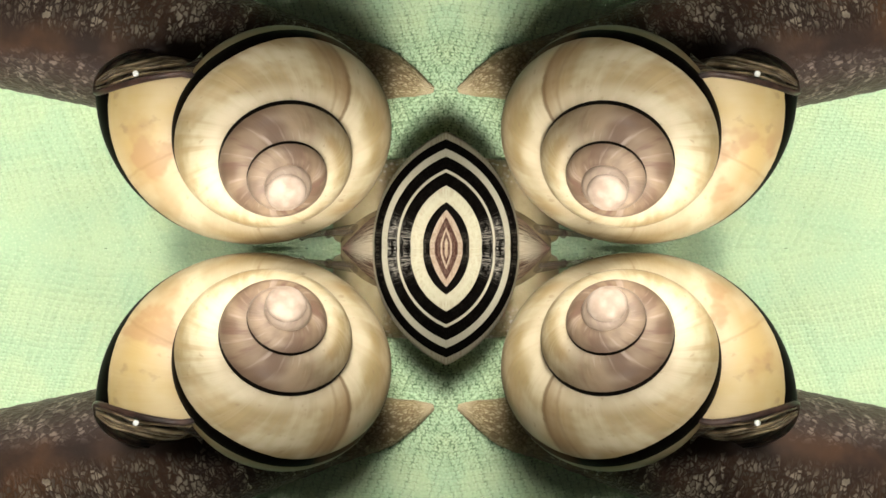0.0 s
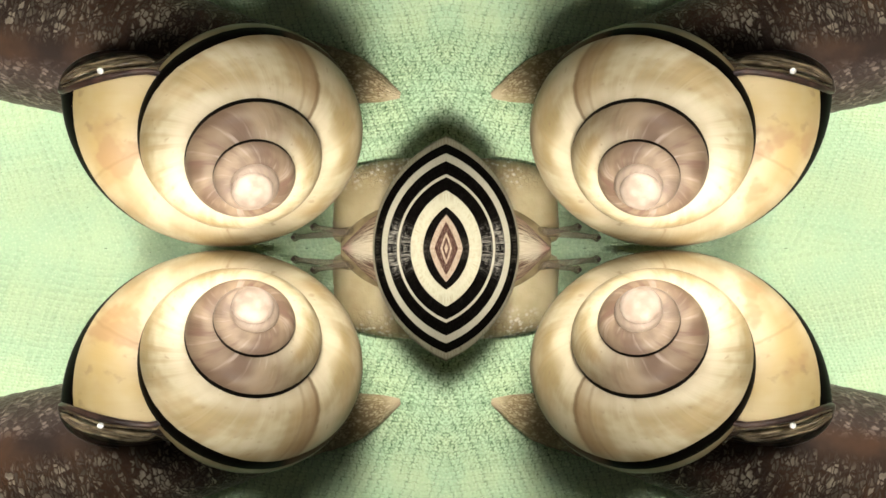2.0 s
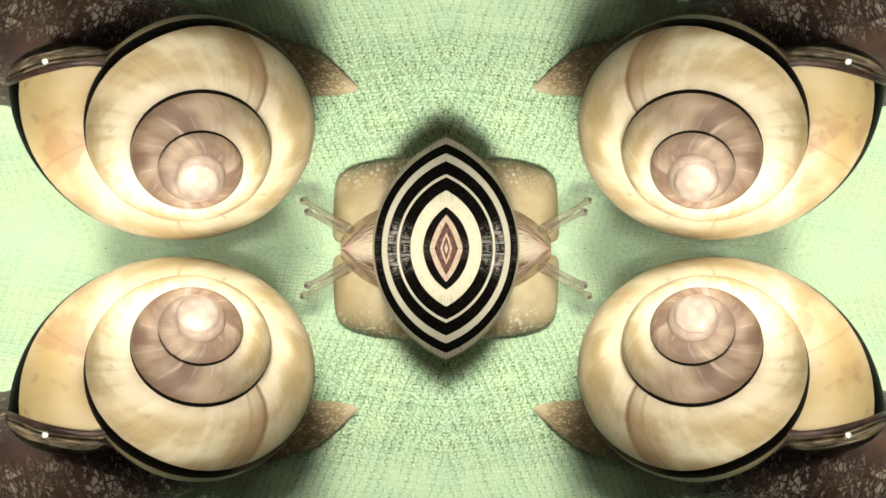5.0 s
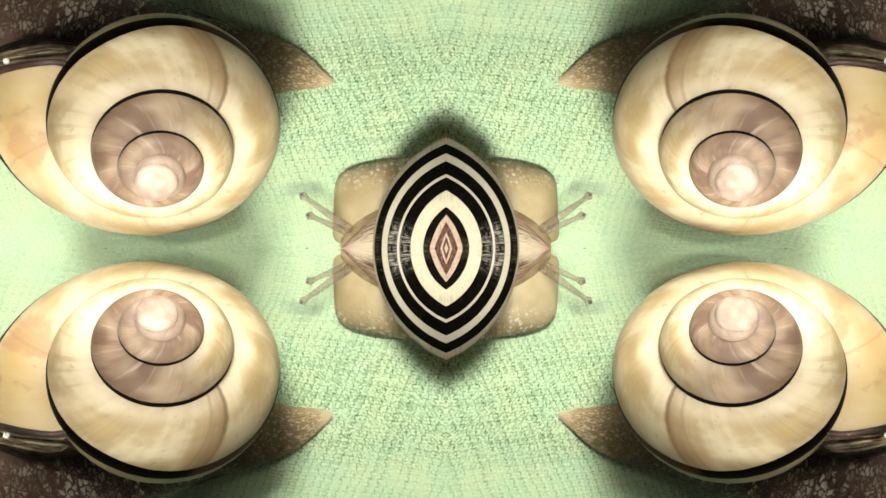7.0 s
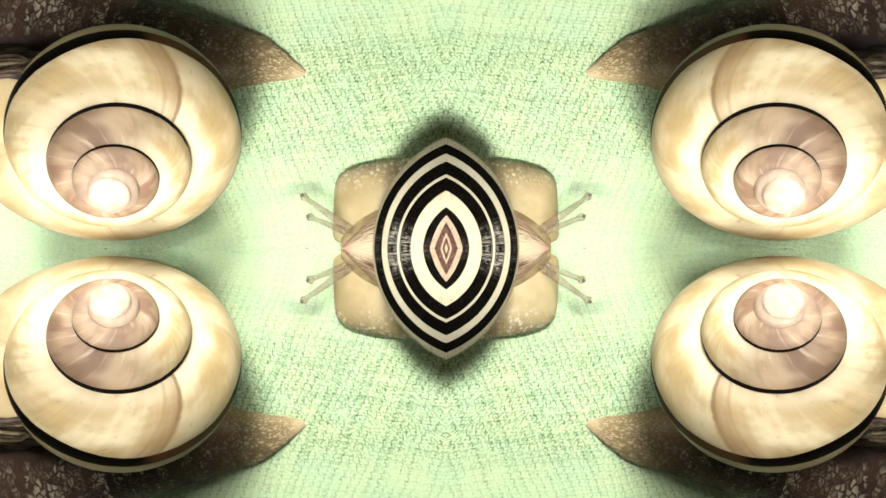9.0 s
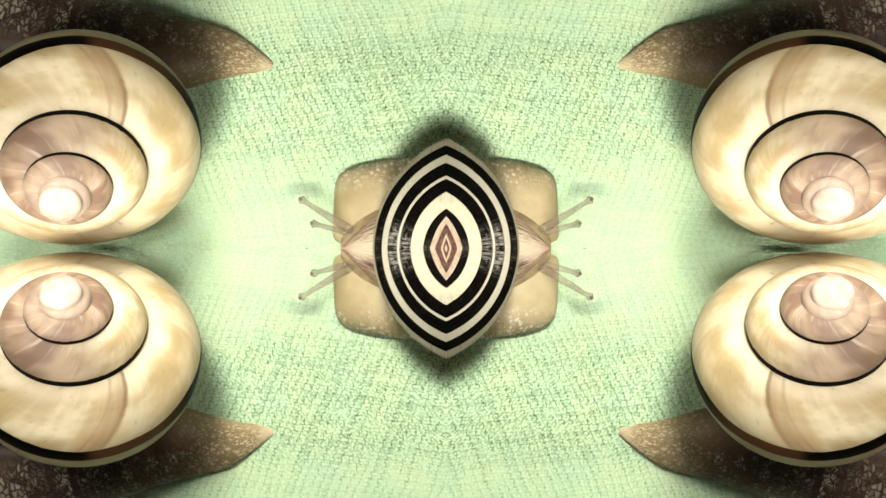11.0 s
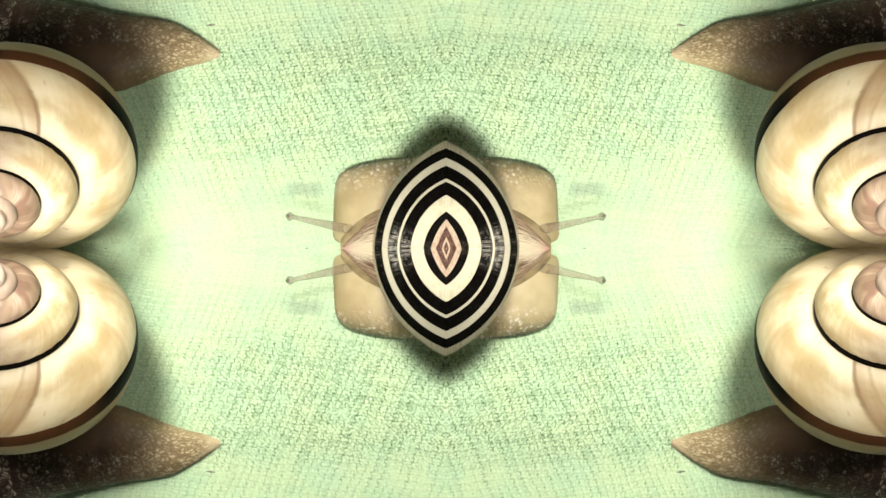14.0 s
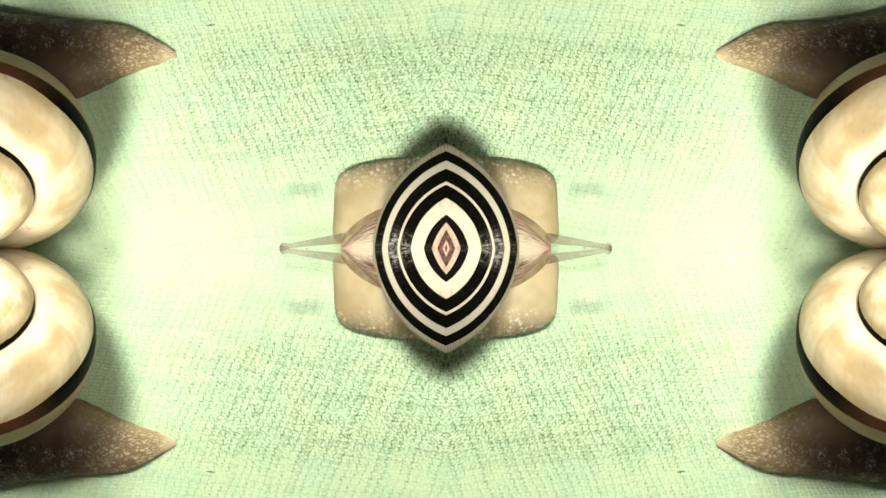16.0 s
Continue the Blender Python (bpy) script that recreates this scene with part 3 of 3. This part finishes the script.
# Lean of its shell: seconds, height of the tip in millimetres, turns in degrees.
LEAN = [(0, 18.24, 36.1, -21.2, 50.8), (4, 19.58, 35.6, -19.6, 51.0), (9, 18.46, 35.3, -24.9, 50.3), (12, 18.04, 31.0, -31.7, 57.6),
        (14.5, 17.3, 27.0, -36.8, 63.0), (16, 17.0, 25.6, -39.4, 66.0)]
# Tail's tip: seconds, place in 1/1568 of the view's width from the middle, and how far the foot is turned, degrees.
TAIL = [(0, -21, 280, 13), (1.5, -64, 268, 13), (3.5, -127, 275, 13), (7, -199, 295, 12), (9, -248, 310, 11), (12.5, -347, 335, 7),
        (14.5, -419, 348, 2), (16, -477, 345, -1)]


def large_snail(sx, sy):
    snail = tagged(new("snail"), "large cream-shelled snail with one dark band crawling on green cloth", "snail", group="large snails")
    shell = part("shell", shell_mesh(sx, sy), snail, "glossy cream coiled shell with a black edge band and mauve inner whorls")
    part("lip", lip_mesh(sx, sy), shell, "dark brown shell lip")
    part("mantle", mantle_mesh(sx, sy), shell, "dark brown wet mantle")
    for share, thick in ((0.07, 0.10), (0.22, 0.15), (0.31, 0.09), (0.40, 0.16)):
        part("mantle_fold", fold_mesh(sx, sy, share, thick), shell, "golden translucent mantle fold")
    tip = part("shell_tip", ball("shell_tip", 1.3 * MM, TIP, 0.62), shell, "smooth shell tip painted pale for the light on it")
    tip.location = (0, 0, -0.92 * MM)
    b = part("mucus_bubble", ball("mucus_bubble", 0.2 * MM, MUCUS_GLINT), shell, "small wet bubble, its glint painted white")
    p = coil(-88.7, 48)
    b.location = (p.x * sx, p.y * sy, p.z + 0.1 * MM)
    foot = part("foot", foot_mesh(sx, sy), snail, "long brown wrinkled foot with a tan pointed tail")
    return snail, shell, foot


SNAILS = [(sx, sy, *large_snail(sx, sy)) for sx in (1, -1) for sy in (1, -1)]


def lint(sx, sy):
    """A tiny dark fibre on the cloth."""
    path = [Vector((sx * (-416 + 8 * k) * U, sy * (395 + 1.5 * math.sin(k * 0.9)) * U, 1.2 * U)) for k in range(-1, 2)]
    rows, uvs = tube(path, [0.5 * U, 1.6 * U, 0.5 * U], 8)
    ob = new("lint", grid_mesh("lint", rows, uvs, [EYE_SPOT], close_v=True))
    return tagged(ob, "tiny dark fibre lying on the green cloth", "lint", group="fibres on the cloth")


for sx in (1, -1):
    for sy in (1, -1):
        lint(sx, sy)

# ---- the striped snail in the middle; lengths below in 1/1568 of the view's width ----
# Outlines of its stripes: half width, half length, material of the stripe inside it.
RINGS = [(130, 199.5, 6), (127, 185, 0), (114, 168, 1), (104, 154, 5), (87, 131, 1), (83, 125.5, 5), (63, 102, 2), (41, 72.5, 0), (29, 58.5, 3),
         (20.5, 46, 4), (10, 28, 3), (6.5, 20, 4), (3, 9, 3), (0.5, 1, 3)]
BASE = 14
STRIPES = [BLACK, WHITE, CREAM, TAN, BROWN, WORN, RIM]


def lens_point(a, b, f, side):
    """A point of the pointed outline of half width a and half length b; f from 0 to 1 runs from the flank to the point, below 0 straight on."""
    if f < 0:
        return side * a * (1 - 0.08 * (f / 0.2) ** 2), 150 * f - BASE
    r = (a * a + b * b) / (2 * a)
    top = math.acos(max(-1.0, min(1.0, (r - a) / r)))
    w = top * f
    x, y = r * math.cos(w) - (r - a), r * math.sin(w)
    straight = max(0.0, min(0.75, (75 - b) / 40))
    x += straight * (a * (1 - y / b) - x)
    return side * x, y - BASE


def stripe_shell_mesh(sy):
    """Half of the striped shell, on the side sy of the middle line."""
    pts, uvs, slots = [], [], []
    levels = []
    for (a0, b0, m), (a1, b1, _) in zip(RINGS, RINGS[1:]):
        for k in range(4):
            h = k / 4
            levels.append((a0 + (a1 - a0) * h, b0 + (b1 - b0) * h, m))
    levels.append((*RINGS[-1][:2], 3))
    fs = [-0.03 * k for k in range(5, 0, -1)] + [k / 40 for k in range(41)]
    order = [(f, -1) for f in fs] + [(f, 1) for f in reversed(fs[:-1])]
    skirt = [(98, 140, 0.8), (112, 168, 3.4)]
    for a, b, z in skirt:
        row = []
        for f, side in order:
            x, y = lens_point(a, b, f, side)
            row.append((x * U * 0.96, sy * y * U * 0.96, z * MM))
        pts.append(row), uvs.append([(0, 0)] * (len(order) + 1)), slots.append(6)
    for i, (a, b, m) in enumerate(levels):
        w = b / 197
        z = 5.5 + 4.3 * (1 - w ** 2.0)
        row, uv = [], []
        for f, side in order:
            x, y = lens_point(a, b, f, side)
            zz = z - 0.8 * (max(0.0, y) / 181) ** 3 - 0.02 * max(0.0, 1 - y)
            k = (DIST - zz * MM) / DIST
            row.append((x * U * k, sy * y * U * k, zz * MM))
            uv.append((f, w * 3))
        uv.append(uv[-1])
        pts.append(row), uvs.append(uv), slots.append(m)
    return grid_mesh("shell_half", pts, uvs, STRIPES, mat_of=lambda i: slots[i], flip=sy > 0)


def pale_foot_mesh():
    """Broad flat foot: a rounded oblong with a cleft on both flanks where the tentacles come out."""
    pts, uvs = [], []
    n = 144
    prof = [(0.0, 2.2), (0.3, 2.2), (0.55, 2.15), (0.72, 2.0), (0.84, 1.75), (0.92, 1.4), (0.97, 0.95), (1.0, 0.5), (0.985, 0.0)]
    for i, (f, z) in enumerate(prof):
        row, uv = [], []
        for j in range(n + 1):
            w = 2 * math.pi * j / n
            c, s = math.cos(w), math.sin(w)
            r = (abs(c / 199) ** 11 + abs(s / 164) ** 11) ** (-1 / 11)
            cleft = math.exp(-(s / 0.06) ** 2)
            r *= 1 - 0.16 * cleft + 0.006 * math.sin(abs(w - math.pi) * 9)
            zz = z * (1 - 0.35 * cleft * f)
            k = (DIST - zz * MM) / DIST
            taper = 1 - 0.17 * (r * c / 200) ** 2
            row.append((r * c * f * U * k, r * s * f * taper * U * k, zz * MM))
            uv.append((f, j / n))
        pts.append(row), uvs.append(uv)
    return grid_mesh("foot", pts, uvs, [PALE_SKIN], flip=True)


def collar_mesh(side):
    """Fleshy pointed collar that sticks out of the shell's flank."""
    pts, uvs = [], []
    for i in range(17):
        u = i / 16
        x = 184 - 84 * u
        half = 68 * math.sin(0.5 * math.pi * (0.02 + 0.98 * u)) ** 0.95
        row, uv = [], []
        for j in range(25):
            w = math.pi * j / 24
            z = 1.6 + (0.6 + 1.5 * u) * math.sin(w) ** 0.8
            k = (DIST - z * MM) / DIST
            row.append((side * x * U * k, half * math.cos(w) * U * k, z * MM))
            uv.append((u, j / 24))
        pts.append(row), uvs.append(uv)
    return grid_mesh("collar", pts, uvs, [COLLAR], flip=side < 0)


def shade_roll_mesh(side):
    """Brown roll added between the collar and the foot for the soft shade there."""
    pts, uvs = [], []
    for i in range(17):
        u = i / 16
        x = 186 - 90 * u
        half = 75 * math.sin(0.5 * math.pi * (0.10 + 0.90 * u)) ** 0.8
        row, uv = [], []
        for j in range(33):
            w = math.pi * j / 32
            z = 1.5 + (0.5 + 0.9 * u) * math.sin(w) ** 0.5 * (1 + 0.05 * math.sin(9 * w))
            k = (DIST - z * MM) / DIST
            row.append((side * x * U * k, half * math.cos(w) * U * k, z * MM))
            uv.append((u, j / 32))
        pts.append(row), uvs.append(uv)
    return grid_mesh("shade_roll", pts, uvs, [SHADE_ROLL], flip=side < 0)


def tentacle_mesh(length, thick, sx):
    """A stalk towards the middle whose knob's tip lies at the origin."""
    path, radii = [], []
    for i in range(25):
        d = length * (i / 24) ** 1.4
        path.append((d * U * sx, 0, -2.0 * MM * (d / length) ** 2))
        knob = 4.2 * math.exp(-((d - 6) / 6) ** 2)
        radii.append((thick * (0.42 + 1.05 * d / length) + knob) * U * min(1, 0.12 + (d / 4) ** 0.6))
    rows, uvs = tube(path, radii, 12)
    return grid_mesh("tentacle", rows, uvs, [STALK], close_v=True, flip=True)


striped = tagged(new("striped_snail"), "small snail with black and ivory striped shell on pale tan foot", "snail")
HALVES = []
for sy in (1, -1):
    HALVES.append((sy, part("shell_half", stripe_shell_mesh(sy), striped, "black and ivory striped glossy shell")))
part("foot", pale_foot_mesh(), striped, "pale tan knobbly foot")
for side in (-1, 1):
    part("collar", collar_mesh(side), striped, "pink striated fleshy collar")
    part("shade_roll", shade_roll_mesh(side), striped, "brown roll for the shade round the collar")
EYE_MESH = ball("eye_spot", 3.6 * U, EYE_SPOT)
TENTACLES = []
for sx in (1, -1):
    for sy in (1, -1):
        for kind, me in (("upper", tentacle_mesh(150, 7.5, sx)), ("lower", tentacle_mesh(150, 7.5, sx))):
            stalk = part("tentacle", me, striped, "thin translucent tentacle with a dark eye knob")
            eye = part("eye_spot", EYE_MESH, stalk)
            eye.location = (3.5 * sx * U, 0, 3.6 * U)
            TENTACLES.append((sx, sy, kind, stalk))

# Tips of the tentacles: seconds, distance from the middle across and along, in 1/1568 of the view's width.
TIPS = {
    "upper": [(0, 262, 20), (1.0, 275, 12), (1.5, 283, 3), (2.2, 268, 30), (3, 252, 68), (4, 256, 80), (6.5, 258, 97), (9, 257, 96), (11.5, 262, 86),
              (12.5, 268, 78), (13.5, 279, 67), (14, 283, 58), (14.5, 292, 42), (15, 293, 28), (16, 294, 2)],
    "lower": [(0, 215, 25), (1.0, 228, 38), (1.5, 240, 30), (2.2, 240, 45), (3, 247, 66), (4, 252, 70), (6.5, 247, 62), (9, 247, 58), (11.5, 239, 38),
              (12.5, 236, 18), (13.0, 205, 10), (13.5, 166, 8), (16, 166, 6)],
}
ROOT = {"upper": (172, 34, 18), "lower": (172, 28, 10)}
# Slow draw-in of the striped shell: seconds, shift of each half from the middle line, sinking in millimetres.
SLIDE = [(0, 23, 0), (1.0, 24, 0), (1.5, 16.5, 0), (2.0, 14.5, 0), (4, 14.5, 0), (9, 14, 0), (11.5, 11, 0), (13, 8.5, 0), (14, 6.5, 0),
         (15, 4, 0), (16, 1.2, 0)]


def motions():
    for sx, sy, snail, shell, foot in SNAILS:
        way = np.array(WAY)
        walk(snail, mirror([(t, pose(x * MM, y * MM, 0)) for t, x, y in WAY], sx, sy))
        walk(shell, mirror([(t, pose(0, 0, z * MM, rx, ry, rz)) for t, z, rx, ry, rz in LEAN], sx, sy))
        rows = []
        for t in sorted({r[0] for r in TAIL} | {0.5, 1.0, 2.5, 4.0, 6.5, 8.0, 11.5, 13.5, 15.0}):
            tail = [float(np.interp(t, [r[0] for r in TAIL], [r[i] for r in TAIL])) for i in (1, 2, 3)]
            x, y = (float(np.interp(t, way[:, 0], way[:, i])) * MM for i in (1, 2))
            rows.append((t, pose(tail[0] * U - x, tail[1] * U - y, 0, 0, 0, -tail[2])))
        walk(foot, mirror(rows, sx, sy))
    for sy, half in HALVES:
        walk(half, [(t, pose(0, sy * d * U * 0.9, z * MM)) for t, d, z in SLIDE])
    for sx, sy, kind, stalk in TENTACLES:
        rows = []
        for t, x, y in TIPS[kind]:
            z = 2.7 if kind == "upper" else 2.1
            k = (DIST - z * MM) / DIST
            rows.append((t, pose(-x * U * k, y * U * k, z * MM, 0, 0, -math.degrees(math.atan2(y - min(ROOT[kind][1], y + ROOT[kind][2]), max(14, x - ROOT[kind][0]))))))
        s = Matrix.Diagonal((sx, sy, 1, 1))
        walk(stalk, [(t, s @ m @ s) for t, m in rows])


motions()
